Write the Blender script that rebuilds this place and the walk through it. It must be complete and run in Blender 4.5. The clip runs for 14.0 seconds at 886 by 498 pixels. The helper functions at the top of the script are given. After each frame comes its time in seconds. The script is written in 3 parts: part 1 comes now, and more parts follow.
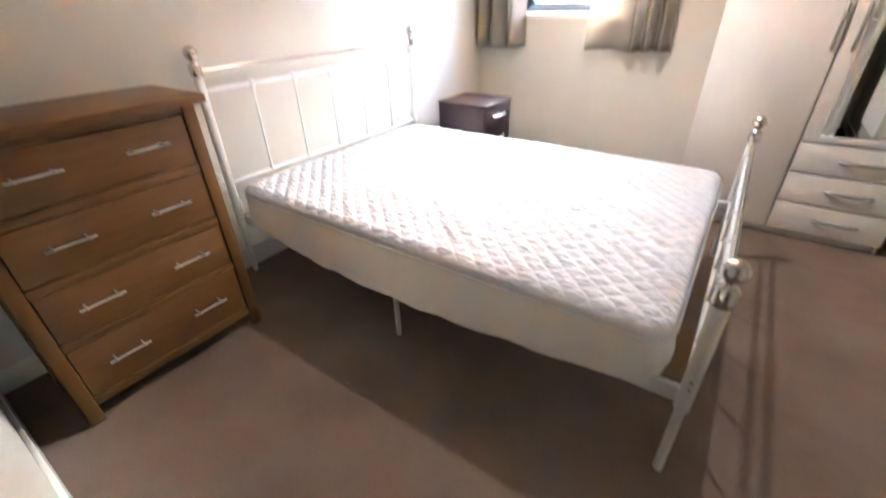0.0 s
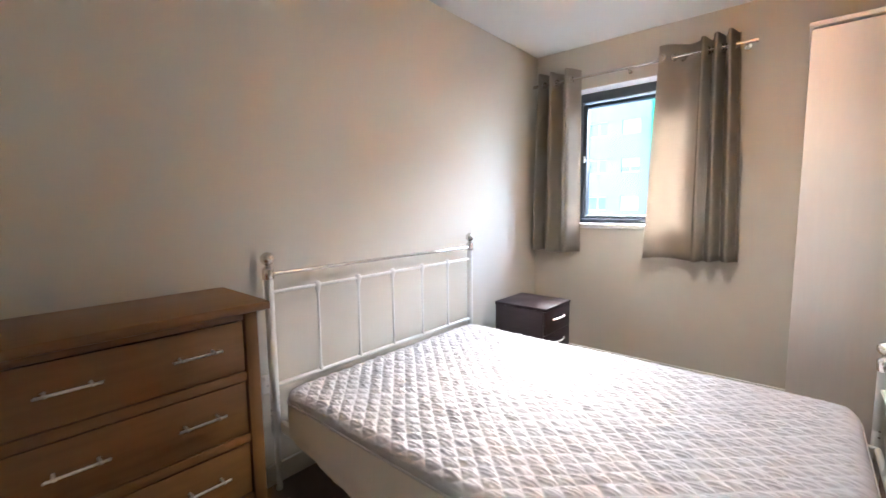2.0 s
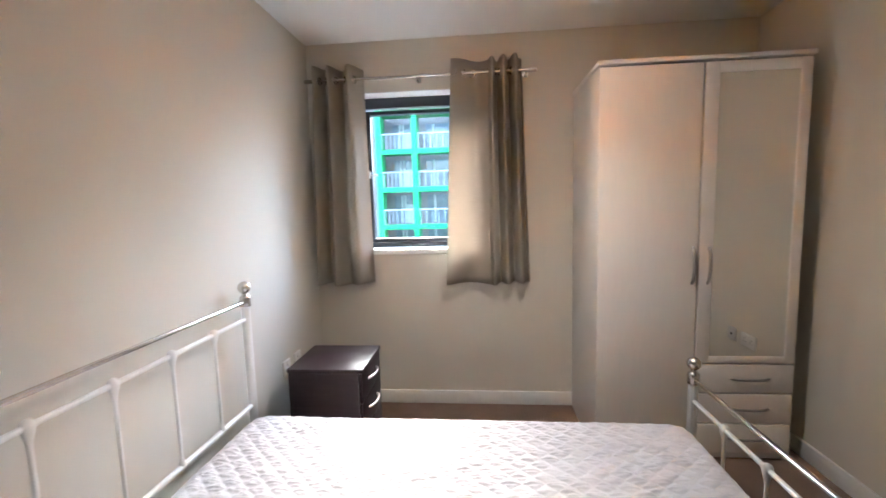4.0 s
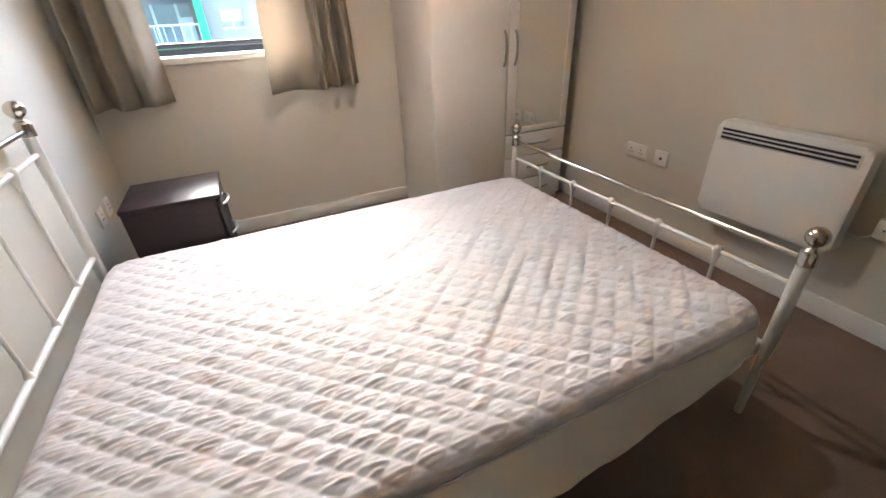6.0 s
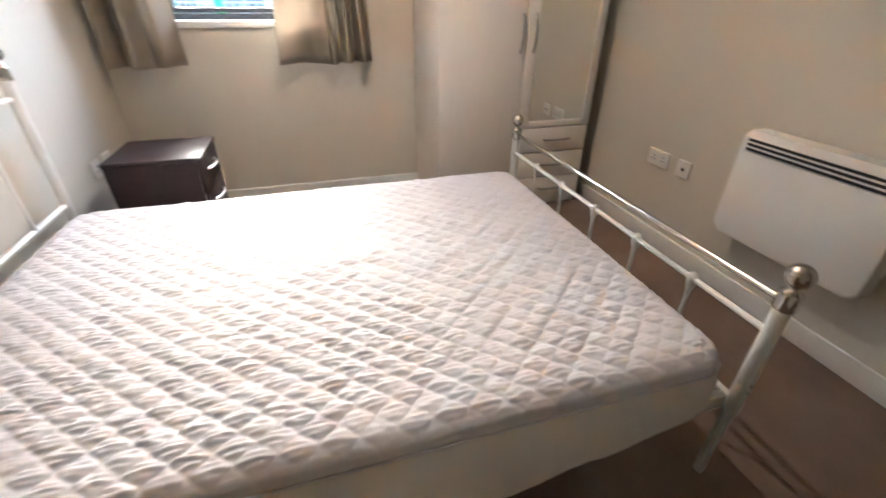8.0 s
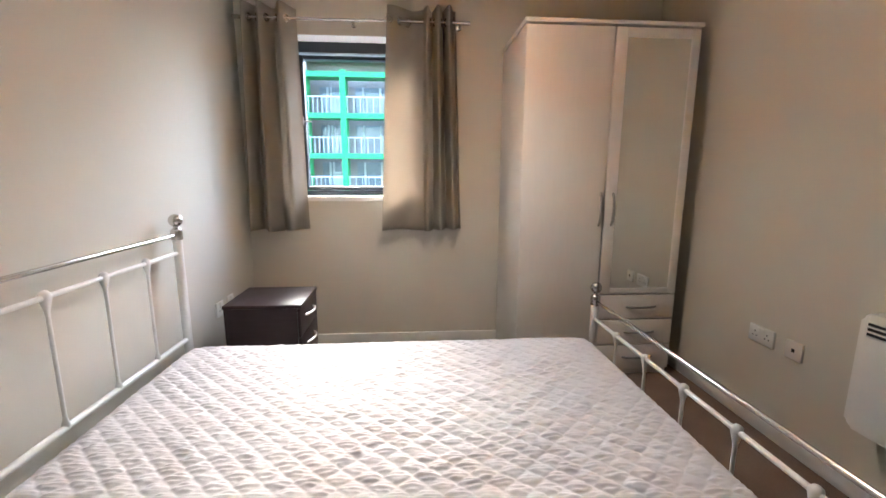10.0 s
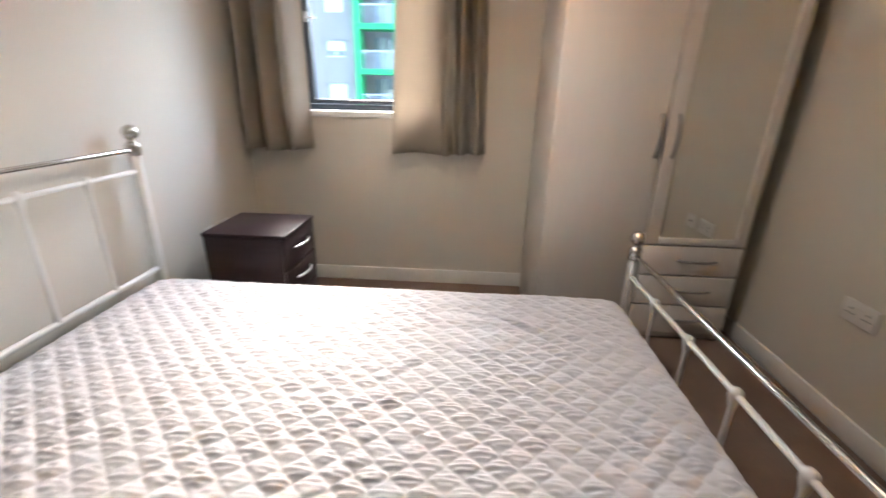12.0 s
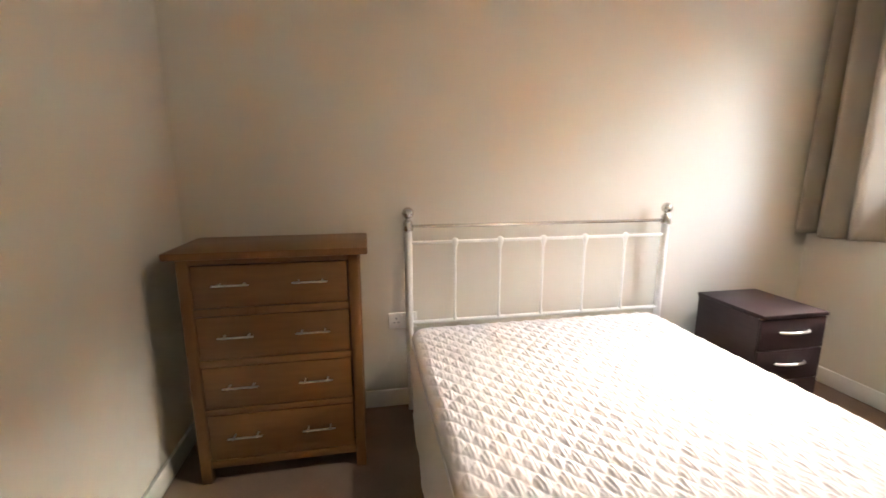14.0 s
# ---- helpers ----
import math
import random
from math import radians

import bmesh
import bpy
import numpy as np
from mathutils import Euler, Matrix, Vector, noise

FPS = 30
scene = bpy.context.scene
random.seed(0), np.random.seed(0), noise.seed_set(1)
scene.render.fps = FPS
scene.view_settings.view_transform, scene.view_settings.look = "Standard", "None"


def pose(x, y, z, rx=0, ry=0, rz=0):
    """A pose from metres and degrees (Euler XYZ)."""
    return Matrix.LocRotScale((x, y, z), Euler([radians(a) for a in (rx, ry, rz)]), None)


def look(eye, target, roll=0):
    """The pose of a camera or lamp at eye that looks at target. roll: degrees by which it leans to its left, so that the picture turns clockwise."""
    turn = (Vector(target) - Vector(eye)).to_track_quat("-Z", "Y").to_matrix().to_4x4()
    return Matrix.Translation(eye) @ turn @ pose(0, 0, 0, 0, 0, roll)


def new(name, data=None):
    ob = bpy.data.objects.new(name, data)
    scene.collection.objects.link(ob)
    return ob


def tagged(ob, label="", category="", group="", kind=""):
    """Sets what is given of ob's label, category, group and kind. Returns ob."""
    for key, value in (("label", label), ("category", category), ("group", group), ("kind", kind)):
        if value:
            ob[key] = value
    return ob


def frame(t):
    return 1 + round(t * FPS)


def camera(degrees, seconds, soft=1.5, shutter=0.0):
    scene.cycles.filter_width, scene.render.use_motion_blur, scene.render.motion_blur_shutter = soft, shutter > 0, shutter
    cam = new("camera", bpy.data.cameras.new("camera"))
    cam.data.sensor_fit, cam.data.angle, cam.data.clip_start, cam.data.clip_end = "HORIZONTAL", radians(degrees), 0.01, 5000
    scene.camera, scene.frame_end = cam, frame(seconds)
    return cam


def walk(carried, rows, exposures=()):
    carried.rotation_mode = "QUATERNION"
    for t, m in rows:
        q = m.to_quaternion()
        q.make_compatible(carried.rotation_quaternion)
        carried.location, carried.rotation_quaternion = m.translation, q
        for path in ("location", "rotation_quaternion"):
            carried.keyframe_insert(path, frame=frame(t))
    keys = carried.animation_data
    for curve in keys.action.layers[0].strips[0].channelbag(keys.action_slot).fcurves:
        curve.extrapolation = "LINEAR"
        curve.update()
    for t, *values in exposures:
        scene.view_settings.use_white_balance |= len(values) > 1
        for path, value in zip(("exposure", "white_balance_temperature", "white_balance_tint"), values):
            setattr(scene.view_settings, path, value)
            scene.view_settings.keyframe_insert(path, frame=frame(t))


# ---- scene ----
cam = camera(93.4, 14.0, shutter=0.4)
PATH = [
    (0, (1.967, -0.949, 1.192), (0.971, 0.45, 0.167), -1.7),
    (0.5, (1.949, -0.979, 1.24), (0.733, 0.498, 0.658), -0.9),
    (1, (1.942, -0.978, 1.252), (0.633, 0.501, 0.936), -0.9),
    (1.5, (1.918, -0.938, 1.243), (0.55, 0.504, 1.028), -1.1),
    (2, (1.786, -0.843, 1.247), (0.482, 0.659, 1.04), -0.7),
    (2.2, (1.706, -0.812, 1.199), (0.505, 0.778, 1.029), -1.4),
    (4.3, (1.037, -0.364, 1.398), (1.096, 1.623, 1.176), -1.5),
    (4.5, (0.941, -0.381, 1.38), (1.185, 1.589, 1.141), -1.8),
    (5, (0.728, -0.462, 1.366), (1.359, 1.385, 0.932), -2.9),
    (5.5, (0.738, -0.464, 1.282), (1.445, 1.229, 0.487), -2.7),
    (6, (0.72, -0.466, 1.26), (1.438, 1.113, 0.263), -2.7),
    (6.5, (0.722, -0.467, 1.262), (1.515, 1.043, 0.218), -2.5),
    (7, (0.806, -0.476, 1.243), (1.724, 0.941, 0.171), -1.4),
    (7.5, (1.024, -0.472, 1.21), (1.845, 0.989, 0.118), -0.3),
    (8, (1.095, -0.499, 1.189), (1.583, 1.151, 0.169), 0.4),
    (8.5, (1.073, -0.536, 1.217), (1.299, 1.288, 0.428), 0.8),
    (9, (1.068, -0.554, 1.251), (1.197, 1.389, 0.793), 0.9),
    (9.2, (1.07, -0.555, 1.259), (1.188, 1.412, 0.917), 0.9),
    (11.3, (1.26, -0.353, 1.19), (1.521, 1.578, 0.739), -0.0),
    (11.5, (1.272, -0.289, 1.19), (1.551, 1.615, 0.646), 0.7),
    (12, (1.366, -0.169, 1.194), (1.27, 1.704, 0.501), 1.4),
    (12.5, (1.557, -0.156, 1.213), (0.517, 1.433, 0.587), 2.4),
    (13, (1.822, -0.191, 1.257), (0.095, 0.676, 0.739), 1.1),
    (13.5, (1.967, -0.242, 1.22), (0.114, 0.382, 0.8), 0.2),
    (14, (2.092, -0.198, 1.245), (0.161, 0.156, 0.865), -0.1),
]

EXPO = [(0.0, 6.2, 5450, 10), (0.8, 5.8, 5450, 10), (1.5, 5.5, 5500, 10), (2.2, 5.35, 5500, 10), (4.5, 5.0, 5700, 10), (6.0, 5.1, 5900, 10),
        (7.5, 5.2, 5950, 10), (8.4, 5.2, 5900, 10), (9.0, 4.95, 5850, 10), (11.5, 4.9, 5850, 10), (12.5, 4.75, 6000, 10), (13.2, 5.05, 6250, 10), (14.0, 5.45, 6400, 10)]
walk(cam, [(t, look(eye, target, roll)) for t, eye, target, roll in PATH], EXPO)

# ---- light ----
world = bpy.data.worlds.new("overcast_sky")
scene.world = world
world.use_nodes = True
wn = world.node_tree.nodes
sky = wn.new("ShaderNodeTexSky")
sky.sky_type, sky.sun_disc = "NISHITA", False
sky.sun_elevation, sky.sun_rotation = radians(38), radians(-9)
sky.air_density, sky.dust_density, sky.ozone_density = 1.0, 4.0, 0.8
wn["Background"].inputs["Strength"].default_value = 0.12
world.node_tree.links.new(sky.outputs[0], wn["Background"].inputs["Color"])

sun = new("sun", bpy.data.lights.new("sun", "SUN"))
sun.data.energy, sun.data.angle, sun.data.color = 0.66, radians(112), (0.94, 0.97, 1.0)
sun.matrix_world = look((0.6 - 0.9, 2.4 + 8.5, 5.5), (0.6, 2.4, 1.0))

LAMP = Vector((1.385, 1.12, 2.108))
bulb_light = new("bulb_light", bpy.data.lights.new("bulb_light", "POINT"))
bulb_light.data.energy, bulb_light.data.color, bulb_light.data.shadow_soft_size = 1.05, (1.0, 0.91, 0.80), 0.04
bulb_light.location = LAMP + Vector((0, 0, 0.085))


# ---- materials ----
def material(name, base, rough=0.6, metal=0.0, var=0.08, scale=6.0, fine=120.0, bump=0.15, depth=0.002, stretch=(1, 1, 1),
             second=None, translucent=0.0, spec=0.5):
    """A surface with broad stains, fine grain and relief, in metres."""
    m = bpy.data.materials.new(name)
    m.use_nodes = True
    nt = m.node_tree
    b = nt.nodes["Principled BSDF"]
    tc = nt.nodes.new("ShaderNodeTexCoord")
    mp = nt.nodes.new("ShaderNodeMapping")
    mp.inputs["Scale"].default_value = stretch
    nt.links.new(tc.outputs["Object"], mp.inputs["Vector"])
    broad = nt.nodes.new("ShaderNodeTexNoise")
    broad.inputs["Scale"].default_value, broad.inputs["Detail"].default_value = scale, 5
    grain = nt.nodes.new("ShaderNodeTexNoise")
    grain.inputs["Scale"].default_value, grain.inputs["Detail"].default_value = fine, 4
    for n in (broad, grain):
        nt.links.new(mp.outputs[0], n.inputs["Vector"])
    blend = nt.nodes.new("ShaderNodeMix")
    blend.data_type = "FLOAT"
    blend.inputs[0].default_value = 0.45
    nt.links.new(broad.outputs["Fac"], blend.inputs[2])
    nt.links.new(grain.outputs["Fac"], blend.inputs[3])
    ramp = nt.nodes.new("ShaderNodeValToRGB")
    other = second or [c * (1 - 2.2 * var) for c in base]
    ramp.color_ramp.elements[0].position, ramp.color_ramp.elements[1].position = 0.3, 0.68
    ramp.color_ramp.elements[0].color = (*other, 1)
    ramp.color_ramp.elements[1].color = (*base, 1)
    nt.links.new(blend.outputs[0], ramp.inputs[0])
    nt.links.new(ramp.outputs[0], b.inputs["Base Color"])
    b.inputs["Roughness"].default_value, b.inputs["Metallic"].default_value = rough, metal
    b.inputs["Specular IOR Level"].default_value = spec
    if bump:
        bp = nt.nodes.new("ShaderNodeBump")
        bp.inputs["Strength"].default_value, bp.inputs["Distance"].default_value = bump, depth
        nt.links.new(grain.outputs["Fac"], bp.inputs["Height"])
        nt.links.new(bp.outputs[0], b.inputs["Normal"])
    if translucent:
        t = nt.nodes.new("ShaderNodeBsdfTranslucent")
        nt.links.new(ramp.outputs[0], t.inputs[0])
        mix = nt.nodes.new("ShaderNodeMixShader")
        mix.inputs[0].default_value = translucent
        nt.links.new(b.outputs[0], mix.inputs[1])
        nt.links.new(t.outputs[0], mix.inputs[2])
        nt.links.new(mix.outputs[0], nt.nodes["Material Output"].inputs["Surface"])
    return m


WALL = material("wall_paint", (0.655, 0.615, 0.54), 0.75, var=0.02, scale=1.6, fine=260, bump=0.10, depth=0.0008)
CEIL = material("ceiling_paint", (0.80, 0.79, 0.77), 0.85, var=0.02, scale=2, fine=200, bump=0.1, depth=0.0008)
GLOSS = material("white_gloss_paint", (0.83, 0.82, 0.79), 0.35, var=0.03, scale=5, fine=90, bump=0.06, depth=0.0006)
CARPET = material("brown_carpet", (0.33, 0.24, 0.186), 0.98, var=0.1, scale=3.2, fine=420, bump=0.9, depth=0.006,
                  second=(0.185, 0.128, 0.097), spec=0.1)
OAK = material("oak", (0.22, 0.105, 0.032), 0.42, scale=5, fine=55, bump=0.12, depth=0.0007, stretch=(1, 0.12, 1),
               second=(0.155, 0.07, 0.02))
OAK_UP = material("oak_upright", (0.22, 0.105, 0.032), 0.42, scale=5, fine=55, bump=0.12, depth=0.0007, stretch=(1, 1, 0.1),
                  second=(0.155, 0.07, 0.02))
DARK = material("dark_wenge_veneer", (0.032, 0.016, 0.018), 0.40, scale=6, fine=80, bump=0.1, depth=0.0005, stretch=(0.12, 1, 1),
                second=(0.018, 0.009, 0.010), spec=0.3)
LAMINATE = material("white_laminate", (0.78, 0.735, 0.69), 0.38, var=0.025, scale=3, fine=60, bump=0.04, depth=0.0005, stretch=(1, 1, 0.15))
ENAMEL = material("white_enamel", (0.80, 0.79, 0.76), 0.28, var=0.03, scale=9, fine=70, bump=0.05, depth=0.0005)
CHROME = material("brushed_chrome", (0.66, 0.62, 0.57), 0.2, 1.0, var=0.06, scale=20, fine=300, bump=0.03, depth=0.0003)
STEEL = material("satin_steel", (0.93, 0.92, 0.90), 0.34, 1.0, var=0.05, scale=20, fine=300, bump=0.03, depth=0.0003)
GREYHANDLE = material("grey_handle_metal", (0.36, 0.34, 0.32), 0.4, 0.7, var=0.05, scale=20, fine=200, bump=0.02, depth=0.0003)
QUILT = material("white_quilted_cotton", (0.66, 0.645, 0.675), 0.9, var=0.025, scale=5, fine=700, bump=0.25, depth=0.0008, spec=0.2)
SHEET = material("cream_cotton_side", (0.74, 0.695, 0.64), 0.92, var=0.03, scale=6, fine=600, bump=0.25, depth=0.0008, spec=0.2)
CURTAIN = material("taupe_curtain_cloth", (0.48, 0.425, 0.355), 0.85, var=0.03, scale=8, fine=650, bump=0.25, depth=0.0006, translucent=0.48, spec=0.2)
PLASTIC = material("white_plastic", (0.80, 0.78, 0.74), 0.3, var=0.02, scale=12, fine=90, bump=0.02, depth=0.0003)
# near-black for the shade in gaps, slots and holes, and the spur's indicator
BLACK = material("gap_shade_and_indicator", (0.02, 0.019, 0.018), 0.6, var=0.1, scale=20, fine=100, bump=0)
FRAME = material("dark_grey_window_frame", (0.045, 0.05, 0.058), 0.35, var=0.08, scale=12, fine=120, bump=0.04, depth=0.0004)
SHADE = material("ochre_fabric_shade", (0.78, 0.47, 0.10), 0.85, var=0.05, scale=10, fine=400, bump=0.2, depth=0.0008, translucent=0.6)
BRICK = material("grey_brick_wall", (0.35, 0.295, 0.26), 0.85, var=0.10, scale=0.5, fine=9, bump=0.5, depth=0.02)
GREEN = material("green_panel", (0.035, 0.42, 0.12), 0.5, var=0.05, scale=2, fine=20, bump=0.05)
PALE = material("pale_render", (0.62, 0.60, 0.56), 0.8, var=0.06, scale=0.7, fine=12, bump=0.2, depth=0.01)
BALCONY = material("pale_balcony_rail", (0.72, 0.74, 0.74), 0.5, var=0.05, scale=2, fine=20, bump=0.05)
ASPHALT = material("asphalt", (0.05, 0.05, 0.052), 0.9, var=0.15, scale=0.4, fine=20, bump=0.4, depth=0.01)

MIRROR = bpy.data.materials.new("mirror")
MIRROR.use_nodes = True
_b = MIRROR.node_tree.nodes["Principled BSDF"]
_b.inputs["Base Color"].default_value, _b.inputs["Metallic"].default_value, _b.inputs["Roughness"].default_value = (0.82, 0.83, 0.81, 1), 1.0, 0.015
GLASS = bpy.data.materials.new("window_glass")
GLASS.use_nodes = True
_n = GLASS.node_tree
_t, _g, _m = _n.nodes.new("ShaderNodeBsdfTransparent"), _n.nodes.new("ShaderNodeBsdfGlossy"), _n.nodes.new("ShaderNodeMixShader")
_t.inputs[0].default_value, _g.inputs["Roughness"].default_value, _m.inputs[0].default_value = (0.93, 0.96, 0.96, 1), 0.02, 0.05
_n.links.new(_t.outputs[0], _m.inputs[1])
_n.links.new(_g.outputs[0], _m.inputs[2])
_n.links.new(_m.outputs[0], _n.nodes["Material Output"].inputs["Surface"])
PANE = material("reflecting_pane", (0.30, 0.32, 0.34), 0.1, var=0.2, scale=0.8, fine=6, bump=0)
BLIND = material("white_blind", (0.85, 0.85, 0.83), 0.6, var=0.03, scale=2, fine=20, bump=0)
BULB = bpy.data.materials.new("warm_bulb_glass")
BULB.use_nodes = True
_e = BULB.node_tree.nodes["Principled BSDF"]
_e.inputs["Emission Color"].default_value, _e.inputs["Emission Strength"].default_value = (1.0, 0.7, 0.35, 1), 3.0


# ---- shapes ----
def box(bm, x0, x1, y0, y1, z0, z1, bevel=0.0, seg=2):
    vs = bmesh.ops.create_cube(bm, size=1.0)["verts"]
    for v in vs:
        v.co = Vector((x0 + (v.co.x + 0.5) * (x1 - x0), y0 + (v.co.y + 0.5) * (y1 - y0), z0 + (v.co.z + 0.5) * (z1 - z0)))
    if bevel:
        es = list({e for v in vs for e in v.link_edges})
        bmesh.ops.bevel(bm, geom=es, offset=bevel, segments=seg, affect="EDGES", profile=0.5)


def tube(bm, points, r, seg=14, radii=None):
    """A round bar along points, capped."""
    points = [Vector(p) for p in points]
    rings, side = [], None
    for i, p in enumerate(points):
        d = (points[min(i + 1, len(points) - 1)] - points[max(i - 1, 0)]).normalized()
        if side is None:
            side = d.orthogonal().normalized()
        side = (side - d * side.dot(d)).normalized()
        up, rr = d.cross(side), radii[i] if radii else r
        rings.append([bm.verts.new(p + rr * (math.cos(a) * side + math.sin(a) * up)) for a in (2 * math.pi * k / seg for k in range(seg))])
    for a, b in zip(rings, rings[1:]):
        for k in range(seg):
            bm.faces.new((a[k], a[(k + 1) % seg], b[(k + 1) % seg], b[k]))
    bm.faces.new(rings[0][::-1])
    bm.faces.new(rings[-1])


def lathe(bm, x, y, z, profile, seg=20):
    """A turned shape: profile of (radius, height) from below."""
    tube(bm, [(x, y, z + h) for _, h in profile], 0, seg, [max(r, 0.0004) for r, _ in profile])


def ball(bm, x, y, z, r):
    lathe(bm, x, y, z, [(r * math.sin(a), -r * math.cos(a)) for a in (math.pi * k / 12 for k in range(13))], 20)


def ring(bm, c, axis, big, small, seg=20, sub=8):
    axis = Vector(axis).normalized()
    u = axis.orthogonal().normalized()
    w = axis.cross(u)
    rows = []
    for i in range(seg):
        a = 2 * math.pi * i / seg
        d = math.cos(a) * u + math.sin(a) * w
        rows.append([bm.verts.new(Vector(c) + d * (big + small * math.cos(b)) + axis * small * math.sin(b)) for b in (2 * math.pi * k / sub for k in range(sub))])
    for i in range(seg):
        for k in range(sub):
            bm.faces.new((rows[i][k], rows[(i + 1) % seg][k], rows[(i + 1) % seg][(k + 1) % sub], rows[i][(k + 1) % sub]))


def part(name, mat, parent=None, build=None, smooth=40, at=None):
    """A mesh object made by build(bm)."""
    bm = bmesh.new()
    build(bm)
    bmesh.ops.recalc_face_normals(bm, faces=bm.faces[:])
    me = bpy.data.meshes.new(name)
    bm.to_mesh(me)
    bm.free()
    me.materials.append(mat)
    if smooth:
        me.shade_smooth()
        me.set_sharp_from_angle(angle=radians(smooth))
    ob = new(name, me)
    if parent:
        ob.parent = parent
    if at is not None:
        ob.matrix_basis = at
    return ob


def boxes(*dims, bevel=0.0):
    return lambda bm: [box(bm, *d, bevel=bevel) for d in dims]


def root(name, x, y, z, **tags):
    ob = new(name)
    ob.empty_display_size = 0.05
    ob.location = (x, y, z)
    return tagged(ob, **tags)


# ---- the room ----
FL, CE, XR, YN, YW = -0.02, 2.47, 2.865, -1.04, 2.455
DX0, DX1, DZ = 1.86, 2.68, 2.03
WX0, WX1, WZ0, WZ1 = 0.295, 1.20, 1.066, 2.145
floor = tagged(part("floor", CARPET, None, boxes((-0.15, XR + 0.15, YN - 2.2, YW + 0.3, FL - 0.15, FL)), 0), "brown cut-pile carpet over the whole floor", "floor", kind="structure")
ceiling = tagged(part("ceiling", CEIL, None, boxes((-0.15, XR + 0.15, YN - 2.2, YW + 0.3, CE, CE + 0.15)), 0), "plain white painted ceiling", "ceiling", kind="structure")
tagged(part("wall_west", WALL, None, boxes((-0.15, 0, YN - 0.12, YW, FL, CE)), 0), "greige painted wall behind the bed", "wall", kind="structure")
tagged(part("wall_east", WALL, None, boxes((XR, XR + 0.15, YN - 2.2, YW, FL, CE)), 0), "greige painted wall with a heater", "wall", kind="structure")
tagged(part("wall_north", WALL, None, boxes((-0.15, WX0, YW, YW + 0.30, FL, CE), (WX1, XR + 0.15, YW, YW + 0.30, FL, CE),
       (WX0, WX1, YW, YW + 0.30, FL, WZ0), (WX0, WX1, YW, YW + 0.30, WZ1, CE)), 0), "greige painted wall with the window", "wall", kind="structure")
tagged(part("wall_south", WALL, None, boxes((0, DX0 - 0.03, YN - 0.12, YN, FL, CE), (DX1 + 0.03, XR, YN - 0.12, YN, FL, CE),
       (DX0 - 0.03, DX1 + 0.03, YN - 0.12, YN, DZ + 0.03, CE)), 0), "greige painted wall with the doorway", "wall", kind="structure")
tagged(part("wall_hall", WALL, None, boxes((0.9, XR, YN - 2.2, YN - 2.08, FL, CE), (0.78, 0.9, YN - 2.2, YN - 0.12, FL, CE)), 0), "greige painted wall of the hall outside", "wall", kind="structure")


def skirting(bm, x0, x1, y0, y1, face):
    """A board with an eased top, its thickness towards face."""
    box(bm, x0, x1, y0, y1, FL, FL + 0.095, 0.004)


SK = 0.016
for name, d in (("baseboard_west", (0.0, SK, YN + SK, YW - SK)), ("baseboard_east", (XR - SK, XR, YN + SK, YW - SK)),
                ("baseboard_north", (0.0, XR, YW - SK, YW)), ("baseboard_south", (0.0, DX0 - 0.10, YN, YN + SK))):
    tagged(part(name, GLOSS, None, lambda bm, d=d: skirting(bm, *d, None)), "white gloss painted skirting board", "baseboard", kind="structure")

# doorway lining and architrave, and the open door leaf
tagged(part("door_frame", GLOSS, None, boxes((DX0 - 0.03, DX0, YN - 0.12, YN, FL, DZ), (DX1, DX1 + 0.03, YN - 0.12, YN, FL, DZ), (DX0 - 0.03, DX1 + 0.03, YN - 0.12, YN, DZ, DZ + 0.03),
       (DX0 - 0.10, DX0 - 0.015, YN, YN + 0.016, FL, DZ + 0.08), (DX1 + 0.015, DX1 + 0.10, YN, YN + 0.016, FL, DZ + 0.08),
       (DX0 - 0.015, DX1 + 0.015, YN, YN + 0.016, DZ + 0.012, DZ + 0.08), bevel=0.003)), "white gloss door lining and architrave", "door frame", kind="structure")
door = root("door_1", DX1, YN + 0.02, FL, label="plain white flush door standing open into the room", category="door", kind="structure")
part("leaf", GLOSS, door, boxes((-0.040, 0.0, 0.012, 0.83, 0.012, 2.0), bevel=0.003))
handle = part("handle", STEEL, door, lambda bm: (lathe(bm, 0, 0, 0, [(0.026, 0), (0.026, 0.006), (0.009, 0.008), (0.009, 0.045)]), tube(bm, [(0, 0, 0.045), (0.02, 0, 0.047), (0.12, 0, 0.047)], 0.009)),
              at=Matrix.Translation((-0.04, 0.77, 1.0)) @ Matrix(((0, 0, -1, 0), (-1, 0, 0, 0), (0, 1, 0, 0), (0, 0, 0, 1))))

# window: sill board, lining, frame, casement, glass
win = root("window_1", WX0, YW + 0.1, WZ0, label="dark grey framed casement window with white sill", category="window", kind="structure")
W, HH = WX1 - WX0, WZ1 - WZ0
part("sill", GLOSS, win, boxes((-0.012, W + 0.012, -0.125, 0.03, -0.012, 0.022), bevel=0.004))
part("lining", CEIL, win, boxes((0.0, 0.006, -0.1, 0.04, 0.022, HH), (W - 0.006, W, -0.1, 0.04, 0.022, HH), (0.006, W - 0.006, -0.1, 0.04, HH - 0.006, HH)))
part("frame", FRAME, win, boxes((0.006, 0.05, 0.04, 0.11, 0.022, HH - 0.006), (W - 0.05, W - 0.006, 0.04, 0.11, 0.022, HH - 0.006),
     (0.05, W - 0.05, 0.04, 0.11, 0.022, 0.055), (0.05, W - 0.05, 0.04, 0.11, HH - 0.075, HH - 0.006), bevel=0.003))
